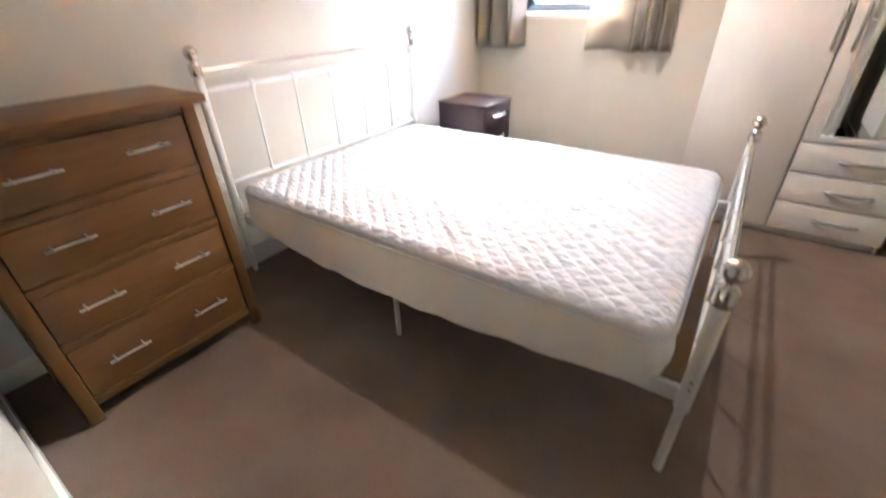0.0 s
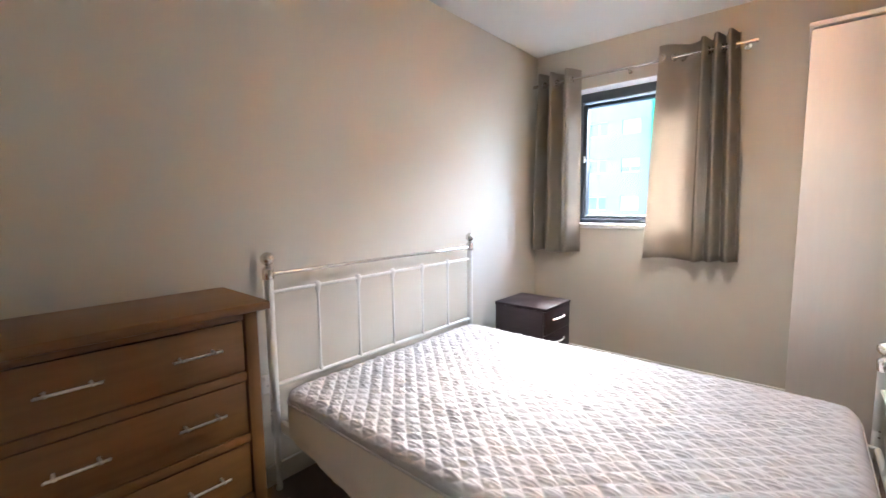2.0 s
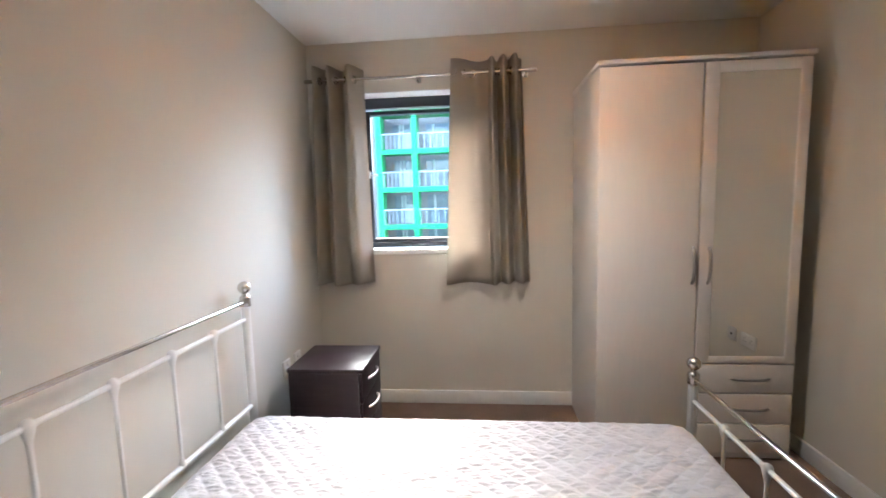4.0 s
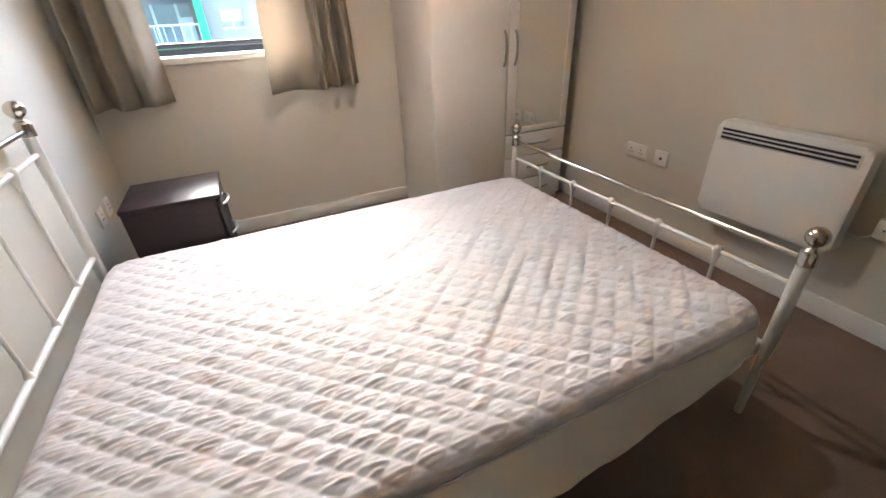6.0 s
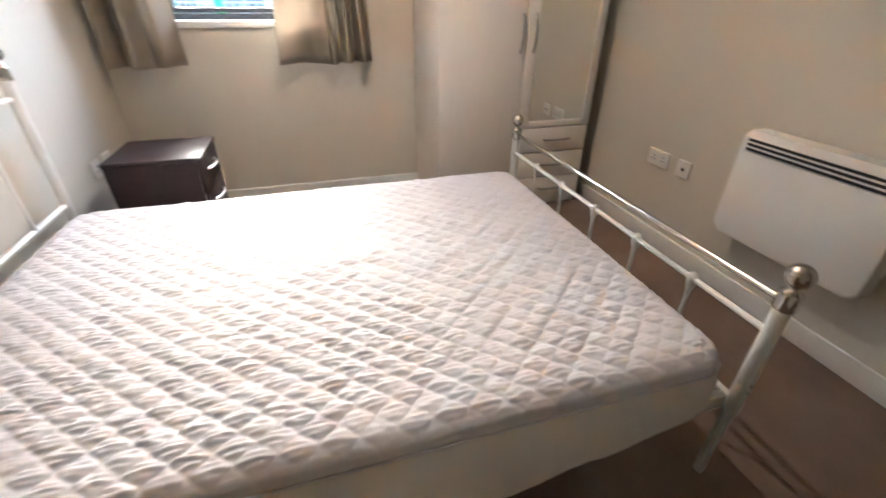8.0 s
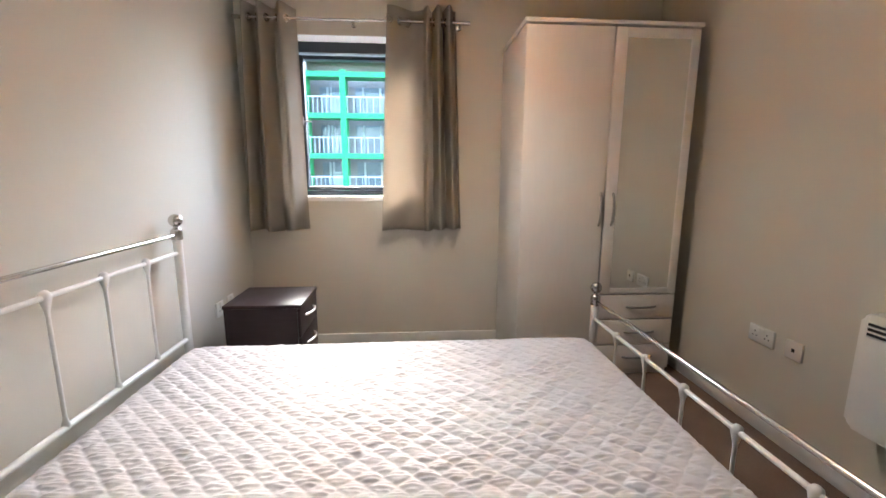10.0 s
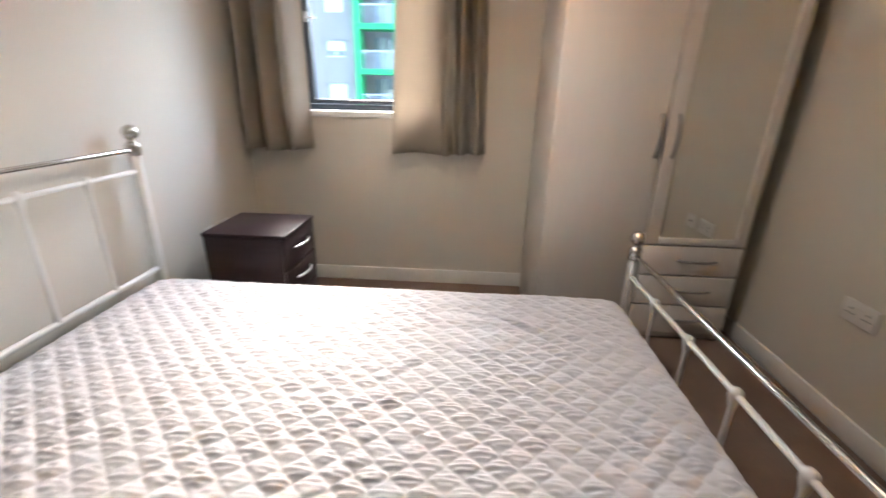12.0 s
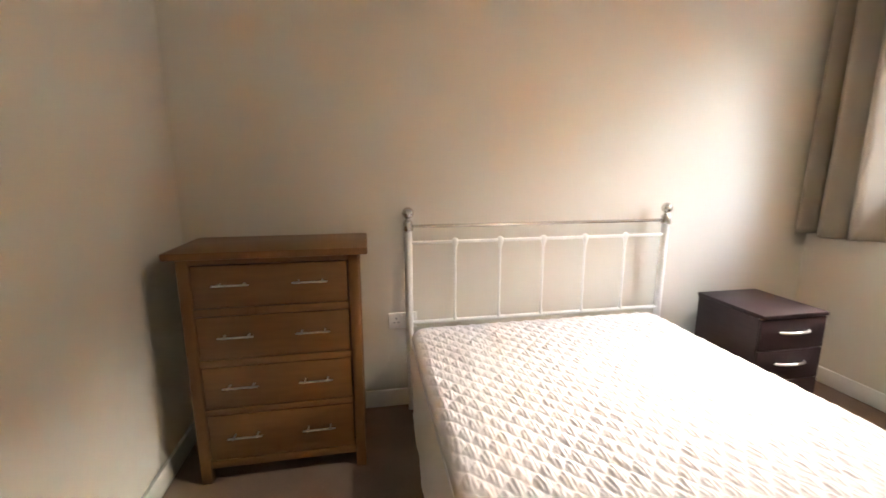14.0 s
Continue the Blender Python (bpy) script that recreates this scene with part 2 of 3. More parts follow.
part("casement", FRAME, win, boxes((0.053, 0.088, 0.055, 0.12, 0.058, HH - 0.09), (W - 0.088, W - 0.053, 0.055, 0.12, 0.058, HH - 0.09),
     (0.088, W - 0.088, 0.055, 0.12, 0.058, 0.085), (0.088, W - 0.088, 0.055, 0.12, HH - 0.115, HH - 0.09), bevel=0.004))
pane = part("glass", GLASS, win, boxes((0.086, W - 0.086, 0.085, 0.091, 0.083, HH - 0.113)), 0)
pane.visible_shadow = False
part("catch", PLASTIC, win, boxes((0.064, 0.076, 0.040, 0.056, 0.52, 0.575), (0.066, 0.078, 0.030, 0.040, 0.535, 0.546), (0.078, 0.135, 0.030, 0.038, 0.536, 0.545), bevel=0.0025))


# ---- curtains and rod ----
RY, RZ = 2.355, 2.205


def curtain(name, xs_top, xs_bot, waves, phase, amp, flat):
    """A pleated eyelet curtain; flat is the share at the inner edge that hangs nearly plain."""
    ob = root(name, (xs_top[0] + xs_top[1]) / 2, RY, 0.86, label="taupe eyelet curtain hanging in deep folds from the rod", category="curtain", group="curtains at the window")
    c = ob.location.copy()

    def wave(s):
        u = s ** 0.8 if not flat else (s - flat) / (1 - flat)
        if u < 0:
            return -0.045 * math.cos(1.5 * math.pi * s / flat)
        return amp * math.sin(2 * math.pi * waves * u + phase) + (0.0 if flat else 0.034 * s ** 4)

    def cloth(bm):
        nu, nv, rows = 150, 24, []
        for j in range(nv + 1):
            f = j / nv
            row = []
            for i in range(nu + 1):
                s = i / nu
                x = xs_top[0] + (xs_top[1] - xs_top[0]) * s
                xb = xs_bot[0] + (xs_bot[1] - xs_bot[0]) * s
                wob = 0.0035 * noise.noise(Vector((s * 5, f * 2.2, len(name)))) * (1 - f + 0.3)
                k = 0.95 + 0.14 * math.sin(2.4 * (1 - f) + 3 * s)
                row.append(bm.verts.new(Vector((xb + (x - xb) * f + wob, RY + wave(s) * k + wob, 0.86 + 0.006 * math.sin(9 * s) + 1.425 * f)) - c))
            rows.append(row)
        for a, b in zip(rows, rows[1:]):
            for i in range(nu):
                bm.faces.new((a[i], a[i + 1], b[i + 1], b[i]))
    cl = part("cloth", CURTAIN, ob, cloth, 180)
    so = cl.modifiers.new("thickness", "SOLIDIFY")
    so.thickness = 0.003

    def eyelet(s, axis, dy):
        x = xs_top[0] + (xs_top[1] - xs_top[0]) * s
        part("eyelet", CHROME, ob, lambda bm: ring(bm, Vector((x, RY + dy, RZ)) - c, axis, 0.021, 0.0055), 180)

    last = None
    for i in range(400):
        s = i / 399
        w = wave(s)
        if last is not None and (last < 0) != (w < 0) and 0.02 < s < 0.98:
            eyelet(s, (1.0, -0.55 if w > last else 0.55, 0), 0)
        last = w
    if flat:
        for s in (flat * 0.06, flat * 0.55):
            eyelet(s, (0.35, 1, 0), wave(s) * 0.9 - 0.004)
    return ob


curtain("curtain", (0.085, 0.395), (0.045, 0.418), 2.75, math.pi, 0.056, 0.0)
curtain("curtain", (0.985, 1.425), (0.925, 1.475), 2.9, math.pi, 0.060, 0.53)
rod = root("curtain_rod", 0.76, RY, RZ, label="thin brushed steel curtain rod on wall brackets", category="curtain rod")
part("rod", CHROME, rod, lambda bm: tube(bm, [(-0.70, 0, 0), (0.72, 0, 0)], 0.008))
for x in (-0.735, 0.71):
    part("finial", CHROME, rod, lambda bm: tube(bm, [(x, 0, 0), (x + 0.045, 0, 0)], 0.013), 60)
for x in (-0.675, 0.0, 0.695):
    part("bracket", CHROME, rod, lambda bm: tube(bm, [(x, 0, 0), (x, YW - RY - 0.007, 0), (x, YW - RY - 0.006, 0), (x, YW - RY, 0)], 0.006, 14, [0.006, 0.006, 0.02, 0.02]), 60)


# ---- bed ----
HX, FX, BY0, BY1 = 0.06, 2.05, 0.0, 1.425
bed = root("bed", (HX + FX) / 2, 0.71, FL, label="white metal double bed frame with brushed ball finials", category="bed")
bc = Vector(bed.location)


def rel(x, y, z):
    return Vector((x, y, z)) - bc


def spindle(x, y, zmid, zlow):
    """One bar, swelling into a cast knuckle at the rails."""
    def b(bm):
        p = rel(x, y, zlow)
        h = zmid - zlow
        lathe(bm, p.x, p.y, p.z, [(0.012, 0.0), (0.012, 0.012), (0.0075, 0.026), (0.0062, 0.035), (0.0062, h - 0.055), (0.0075, h - 0.04), (0.0105, h - 0.028), (0.0145, h - 0.013), (0.0168, h), (0.0150, h + 0.011), (0.008, h + 0.018), (0.001, h + 0.0205)], 14)
    return b


def finial(x, y, z):
    def b(bm):
        p = rel(x, y, z)
        lathe(bm, p.x, p.y, p.z, [(0.0235, -0.088), (0.0245, -0.085), (0.0245, -0.046), (0.0225, -0.042), (0.015, -0.036), (0.011, -0.030), (0.012, -0.026)])
        ball(bm, p.x, p.y, p.z, 0.029)
    return b


for x, zb, zc, zm, zl in ((HX, 1.03, 0.963, 0.882, 0.465), (FX, 0.682, 0.612, 0.520, 0.285)):
    for z, r in ((zm, 0.0085), (zl, 0.011)):
        part("rail", ENAMEL, bed, lambda bm: tube(bm, [rel(x, BY0, z), rel(x, BY1, z)], r), 60)
    part("top_rail", CHROME, bed, lambda bm: tube(bm, [rel(x, BY0, zc), rel(x, BY1, zc)], 0.0088), 60)
    for i in range(5):
        part("spindle", ENAMEL, bed, spindle(x, BY0 + (BY1 - BY0) * (i + 1) / 6, zm, zl), 60)
    for y in (BY0, BY1):
        part("post", ENAMEL, bed, lambda bm: lathe(bm, *rel(x, y, FL), [(0.012, 0.0), (0.0135, 0.006), (0.0135, 0.255), (0.0145, 0.262), (0.0195, 0.268), (0.0195, 0.372), (0.0188, 0.374), (0.0188, 0.378), (0.0195, 0.380), (0.0195, zb - 0.08 - FL)], 18), 60)
        part("finial", CHROME, bed, finial(x, y, zb), 60)
        for z in (0.36, 0.335):
            part("bolt", GREYHANDLE, bed, lambda bm: tube(bm, [rel(x, y - 0.0215, z), rel(x, y - 0.015, z)], 0.0045, 10))
for y in (BY0 + 0.015, BY1 - 0.03):
    part("side_rail", ENAMEL, bed, lambda bm: box(bm, HX - bc.x, FX - bc.x, y - bc.y, y + 0.022 - bc.y, 0.245 - bc.z, 0.295 - bc.z, 0.004), 60)
for k in range(14):
    x = 0.16 + 0.13 * k
    part("slat", OAK, bed, lambda bm: box(bm, x - bc.x, x + 0.06 - bc.x, 0.04 - bc.y, 1.39 - bc.y, 0.275 - bc.z, 0.288 - bc.z, 0.002))
for y in (0.03, 0.71, 1.39):
    part("support_leg", ENAMEL, bed, lambda bm: tube(bm, [rel(1.03, y, FL), rel(1.03, y, 0.27)], 0.011), 60)
part("cross_bar", ENAMEL, bed, lambda bm: box(bm, 1.01 - bc.x, 1.05 - bc.x, 0.03 - bc.y, 1.39 - bc.y, 0.245 - bc.z, 0.273 - bc.z, 0.003))

# ---- mattress with quilted protector ----
MX0, MX1, MY0, MY1, MZ = 0.115, 1.985, -0.005, 1.345, 0.468
mattress = root("mattress", (MX0 + MX1) / 2, (MY0 + MY1) / 2, 0.296, label="bare mattress in a white diamond-quilted protector on the bed", category="mattress")
mc = Vector(mattress.location)
PITCH = 0.075


def quilt_height(x, y):
    """Diamond cells between flat seams, each puckered into a ridge across its width."""
    n = noise.noise(Vector((x * 3, y * 3, 0.3))) * 0.010
    a, b = (x + y * 1.07 + n) / PITCH, (x - y * 1.07 - n) / PITCH
    fa, fb_ = a - math.floor(a), b - math.floor(b)
    cell = Vector((math.floor(a) * 3.7, math.floor(b) * 5.3, 2.1))
    r1, r2 = noise.noise(cell), noise.noise(cell + Vector((9.1, 4.3, 7.7)))
    p = (math.sin(math.pi * fa) * math.sin(math.pi * fb_)) ** 0.32
    u, v = fa + fb_ - 1, fa - fb_

    def crease(at, tilt, wide):
        # one fold: a steep flank and a long one
        q = v - at - tilt * u
        return math.exp(-(q / (wide if q > 0 else 2.4 * wide)) ** 2)
    ridge = crease(0.16 * r1, 0.35 * r2, 0.09) + 0.7 * crease(-0.34 + 0.12 * r2, 0.3 * r1, 0.07) + 0.6 * crease(0.36 + 0.15 * r1, -0.3 * r2, 0.07)
    amp = 0.0052 + 0.0036 * r1 + 0.0014 * noise.noise(Vector((x * 2.1, y * 2.6, 4)))
    wide = noise.noise(Vector((x * 2.2, y * 2.2, 1))) * 0.004 + noise.noise(Vector((x * 8, y * 5, 9))) * 0.002
    return p * (0.0042 + amp * ridge) + 0.0034 * noise.noise(Vector((x * 38 + y * 14, y * 120, 5))) * p + wide


def quilt_top(bm):
    nx, ny, rows, rad = 500, 360, [], 0.055
    for j in range(ny + 1):
        row = []
        for i in range(nx + 1):
            x, y = MX0 + (MX1 - MX0) * i / nx, MY0 + (MY1 - MY0) * j / ny
            # rounded plan corners and a soft rolled edge
            dx, dy = min(x - MX0, MX1 - x), min(y - MY0, MY1 - y)
            cr = 0.09
            d = min(dx, dy)
            if dx < cr and dy < cr:
                q = math.hypot(cr - dx, cr - dy)
                d = cr - q
                if d < 0:
                    k = cr / q
                    sx, sy = (1 if x < 1 else -1), (1 if y < 0.6 else -1)
                    x = (MX0 + cr if sx > 0 else MX1 - cr) - sx * (cr - dx) * k
                    y = (MY0 + cr if sy > 0 else MY1 - cr) - sy * (cr - dy) * k
                    d = 0
            e = max(0.0, 1 - d / rad)
            drop = rad * 0.75 * (1 - math.sqrt(max(0.0, 1 - e * e)))
            row.append(bm.verts.new(Vector((x, y, MZ - drop + quilt_height(x, y) * (1 - 0.6 * e))) - mc))
        rows.append(row)
    for a, b in zip(rows, rows[1:]):
        for i in range(nx):
            bm.faces.new((a[i], a[i + 1], b[i + 1], b[i]))
    bmesh.ops.remove_doubles(bm, verts=bm.verts[:], dist=0.0002)


def outline(u, off):
    """A point of the rounded plan outline at share u of its length."""
    w, h, cr = MX1 - MX0, MY1 - MY0, 0.09
    segs, arc = (w - 2 * cr, h - 2 * cr), math.pi * cr / 2
    s = (u % 1.0) * 2 * (segs[0] + segs[1] + 2 * arc)
    for k in range(4):
        n, t = ((0, -1), (1, 0), (0, 1), (-1, 0))[k], ((1, 0), (0, 1), (-1, 0), (0, -1))[k]
        start = ((MX0 + cr, MY0), (MX1, MY0 + cr), (MX1 - cr, MY1), (MX0, MY1 - cr))[k]
        ln = segs[k % 2]
        if s <= ln:
            return start[0] + t[0] * s + n[0] * off, start[1] + t[1] * s + n[1] * off, k, s / ln
        s -= ln
        if s <= arc:
            a = s / cr
            cx, cy = start[0] + t[0] * ln - n[0] * cr, start[1] + t[1] * ln - n[1] * cr
            d = (n[0] * math.cos(a) + t[0] * math.sin(a), n[1] * math.cos(a) + t[1] * math.sin(a))
            return cx + d[0] * (cr + off), cy + d[1] * (cr + off), k, 1.0
        s -= arc
    return MX0, MY0, 0, 0.0


def skirt(bm):
    nu, nv, rows = 360, 16, []
    for j in range(nv + 1):
        f, row = j / nv, []
        for i in range(nu):
            u = i / nu
            x, y, k, s = outline(u, 0)
            mid = math.sin(math.pi * s) if k == 0 else 0.0
            wr = noise.noise(Vector((x * 6, y * 6, f * 1.5))) * 0.008 + noise.noise(Vector((x * 22, y * 22, f * 3))) * 0.003
            off = 0.012 * math.sin(math.pi * min(1, f * 1.1)) + f * (0.050 * mid ** 0.8) + wr * f
            if k == 3 or k == 1:
                off *= 0.3
            x, y, _, _ = outline(u, off)
            low = 0.272 - 0.022 * mid + 0.010 * noise.noise(Vector((x * 9, y * 9, 2)))
            row.append(bm.verts.new(Vector((x, y, (MZ - 0.041) * (1 - f) + low * f)) - mc))
        rows.append(row)
    for a, b in zip(rows, rows[1:]):
        for i in range(nu):
            bm.faces.new((a[i], a[(i + 1) % nu], b[(i + 1) % nu], b[i]))


part("quilted_top", QUILT, mattress, quilt_top, 180)
part("side_cloth", SHEET, mattress, skirt, 180)
part("piping", QUILT, mattress, lambda bm: tube(bm, [Vector((*outline(i / 200, 0.002)[:2], MZ - 0.043)) - mc for i in range(201)], 0.0035, 6), 180)
part("core", SHEET, mattress, lambda bm: box(bm, MX0 + 0.012 - mc.x, MX1 - 0.012 - mc.x, MY0 + 0.02 - mc.y, MY1 - 0.012 - mc.y, 0.0, 0.13, 0.03))


# ---- oak chest of drawers ----
CX0, CX1, CY0, CY1, CT = 0.105, 0.455, -0.895, -0.236, 0.945
chest = root("chest_of_drawers", CX0, (CY0 + CY1) / 2, FL, label="oak chest of four drawers with slim steel bar handles", category="chest of drawers")
cc = Vector(chest.location)


def cb(x0, x1, y0, y1, z0, z1):
    return (x0 - cc.x, x1 - cc.x, y0 - cc.y, y1 - cc.y, z0 - cc.z, z1 - cc.z)


part("top", OAK, chest, boxes(cb(CX0 - 0.005, CX1 + 0.022, CY0 - 0.04, CY1 + 0.036, CT - 0.028, CT), bevel=0.005))
for x in (CX0, CX1 - 0.05):
    for y in (CY0, CY1 - 0.042):
        part("leg", OAK_UP, chest, boxes(cb(x, x + 0.05, y, y + 0.042, FL, CT - 0.028), bevel=0.003))
part("side", OAK_UP, chest, boxes(cb(CX0 + 0.05, CX1 - 0.05, CY0 + 0.008, CY0 + 0.026, 0.055, CT - 0.028), cb(CX0 + 0.05, CX1 - 0.05, CY1 - 0.026, CY1 - 0.008, 0.055, CT - 0.028),
     cb(CX0 + 0.01, CX0 + 0.02, CY0 + 0.05, CY1 - 0.05, 0.055, CT - 0.028), bevel=0.002))
ROWS_Z = ((0.722, 0.893), (0.513, 0.692), (0.305, 0.484), (0.078, 0.279))
for a, b in ((0.893, 0.917), (0.692, 0.722), (0.484, 0.513), (0.279, 0.305), (0.046, 0.078)):
    part("rail", OAK, chest, boxes(cb(CX1 - 0.04, CX1 - 0.004, CY0 + 0.042, CY1 - 0.042, a, b), bevel=0.002))
# black block standing in for the shade seen through the drawer gaps
part("inside_shade", BLACK, chest, boxes(cb(CX0 + 0.02, CX1 - 0.045, CY0 + 0.03, CY1 - 0.03, 0.06, CT - 0.04)))
for z0, z1 in ROWS_Z:
    dr = part("drawer", OAK, chest, boxes(cb(CX1 - 0.03, CX1 - 0.006, CY0 + 0.0455, CY1 - 0.0455, z0 + 0.0035, z1 - 0.0035), bevel=0.002))
    for y in (-0.707, -0.422):
        zc = (z0 + z1) / 2 + 0.010
        part("handle", STEEL, dr, lambda bm: (tube(bm, [Vector((CX1 + 0.024, y - 0.064, zc)) - cc, Vector((CX1 + 0.024, y + 0.064, zc)) - cc], 0.0037, 10),
             [tube(bm, [Vector((CX1 - 0.008, y + s, zc)) - cc, Vector((CX1 + 0.028, y + s, zc)) - cc], 0.0032, 10) for s in (-0.044, 0.044)],
             [ball(bm, *(Vector((CX1 + 0.029, y + s, zc + 0.001)) - cc), 0.0046) for s in (-0.044, 0.044)]), 60)

# ---- dark bedside cabinet ----
NX0, NX1, NY0, NY1, NT = 0.145, 0.54, 1.605, 1.978, 0.565
stand = root("bedside_cabinet", NX0, (NY0 + NY1) / 2, FL, label="dark wenge bedside cabinet with two drawers", category="bedside cabinet")
nc = Vector(stand.location)


def nb(x0, x1, y0, y1, z0, z1):
    return (x0 - nc.x, x1 - nc.x, y0 - nc.y, y1 - nc.y, z0 - nc.z, z1 - nc.z)


part("top", DARK, stand, boxes(nb(NX0, NX1 + 0.006, NY0, NY1, NT - 0.02, NT), bevel=0.003))
part("body", DARK, stand, boxes(nb(NX0 + 0.004, NX1 - 0.02, NY0 + 0.004, NY0 + 0.022, FL, NT - 0.02), nb(NX0 + 0.004, NX1 - 0.02, NY1 - 0.022, NY1 - 0.004, FL, NT - 0.02),
     nb(NX0 + 0.006, NX0 + 0.012, NY0 + 0.022, NY1 - 0.022, 0.02, NT - 0.02), nb(NX0 + 0.02, NX1 - 0.04, NY0 + 0.022, NY1 - 0.022, FL, 0.05), nb(NX0 + 0.02, NX1 - 0.05, NY0 + 0.022, NY1 - 0.022, 0.06, NT - 0.03), bevel=0.0015))
for z0, z1 in ((0.385, 0.54), (0.225, 0.38), (0.05, 0.22)):
    dr = part("drawer", DARK, stand, boxes(nb(NX1 - 0.016, NX1, NY0 + 0.002, NY1 - 0.002, z0, z1), bevel=0.003))
    if z0 > 0.1:
        ym, zc = (NY0 + NY1) / 2 + 0.01, z0 + 0.088
        part("handle", STEEL, dr, lambda bm: tube(bm, [Vector((NX1 - 0.004 + 0.030 * math.sin(math.pi * k / 12) ** 0.6, ym + 0.085 * (k - 6) / 6, zc + 0.004 * math.sin(math.pi * k / 12))) - nc for k in range(13)], 0.0065, 10), 60)

# ---- wardrobe ----
AX0, AX1, AY0, AY1, AT = 1.755, 2.752, 1.842, YW - 0.02, 2.075
ward = root("wardrobe", (AX0 + AX1) / 2, AY1, FL, label="white two-door wardrobe with one mirror door over drawers", category="wardrobe")
ac = Vector(ward.location)


def ab(x0, x1, y0, y1, z0, z1):
    return (x0 - ac.x, x1 - ac.x, y0 - ac.y, y1 - ac.y, z0 - ac.z, z1 - ac.z)


XM = 2.258
part("body", LAMINATE, ward, boxes(ab(AX0 + 0.004, AX0 + 0.022, AY0 + 0.024, AY1, FL, AT - 0.024), ab(AX1 - 0.022, AX1 - 0.004, AY0 + 0.024, AY1, FL, AT - 0.024),
     ab(AX0 + 0.022, AX1 - 0.022, AY1 - 0.01, AY1, 0.02, AT - 0.024), ab(AX0 + 0.022, AX1 - 0.022, AY0 + 0.04, AY1 - 0.01, 0.03, 0.048), ab(XM - 0.009, XM + 0.009, AY0 + 0.03, AY1 - 0.01, 0.048, AT - 0.024), bevel=0.0015))
part("plinth", LAMINATE, ward, boxes(ab(AX0 + 0.022, AX1 - 0.022, AY0 + 0.035, AY0 + 0.05, FL, 0.03)))
part("top", LAMINATE, ward, boxes(ab(AX0 - 0.006, AX1 + 0.008, AY0 - 0.008, AY1, AT - 0.022, AT), bevel=0.003))
ldoor = part("door", LAMINATE, ward, boxes(ab(AX0 + 0.003, XM - 0.004, AY0, AY0 + 0.018, 0.03, AT - 0.032), bevel=0.0025))
rdoor = part("door", LAMINATE, ward, boxes(ab(XM + 0.004, XM + 0.072, AY0, AY0 + 0.018, 0.522, AT - 0.032), ab(AX1 - 0.052, AX1 - 0.003, AY0, AY0 + 0.018, 0.522, AT - 0.032),
     ab(XM + 0.072, AX1 - 0.052, AY0, AY0 + 0.018, AT - 0.085, AT - 0.032), ab(XM + 0.072, AX1 - 0.052, AY0, AY0 + 0.018, 0.522, 0.558), bevel=0.0025))
tagged(part("mirror", MIRROR, rdoor, boxes(ab(XM + 0.070, AX1 - 0.050, AY0 + 0.006, AY0 + 0.012, 0.555, AT - 0.083)), 0), "mirror glass")


def bow(x, y, z0, z1):
    return lambda bm: tube(bm, [Vector((x, y + 0.004 - 0.026 * math.sin(math.pi * k / 10) ** 0.45, z0 + (z1 - z0) * k / 10)) - ac for k in range(11)], 0.0075, 10)


part("handle", GREYHANDLE, ldoor, bow(XM - 0.026, AY0, 0.945, 1.135), 60)
part("handle", GREYHANDLE, rdoor, bow(XM + 0.050, AY0, 0.945, 1.135), 60)
for z0, z1 in ((0.362, 0.514), (0.195, 0.354), (0.03, 0.187)):
    dr = part("drawer", LAMINATE, ward, boxes(ab(XM + 0.004, AX1 - 0.003, AY0, AY0 + 0.018, z0, z1), bevel=0.0025))
    part("handle", GREYHANDLE, dr, lambda bm: tube(bm, [Vector((2.445 + 0.19 * k / 10, AY0 + 0.004 - 0.024 * math.sin(math.pi * k / 10) ** 0.45, (z0 + z1) / 2)) - ac for k in range(11)], 0.0065, 10), 60)


# ---- panel heater ----
GY0, GY1, GZ0, GZ1, GX = 0.185, 0.772, 0.322, 0.762, 2.735
heater = root("panel_heater", XR, (GY0 + GY1) / 2, GZ0, label="white slim electric panel heater fixed to the wall", category="heater")
hc = Vector(heater.location)


def rounded_panel(bm, x0, x1, y0, y1, z0, z1, r, ease):
    vs = []
    for x in (x0, x1):
        loop = []
        for cy, cz, a0 in ((y1 - r, z1 - r, 0), (y0 + r, z1 - r, 90), (y0 + r, z0 + r, 180), (y1 - r, z0 + r, 270)):
            for k in range(7):
                a = radians(a0 + 15 * k)
                loop.append(bm.verts.new((x - hc.x, cy + r * math.cos(a) - hc.y, cz + r * math.sin(a) - hc.z)))
        vs.append(loop)
    n = len(vs[0])
    front = bm.faces.new(vs[0])
    bm.faces.new(vs[1][::-1])
    for k in range(n):
        bm.faces.new((vs[0][k], vs[0][(k + 1) % n], vs[1][(k + 1) % n], vs[1][k]))
    bmesh.ops.bevel(bm, geom=list(front.edges), offset=ease, segments=4, affect="EDGES", profile=0.5)


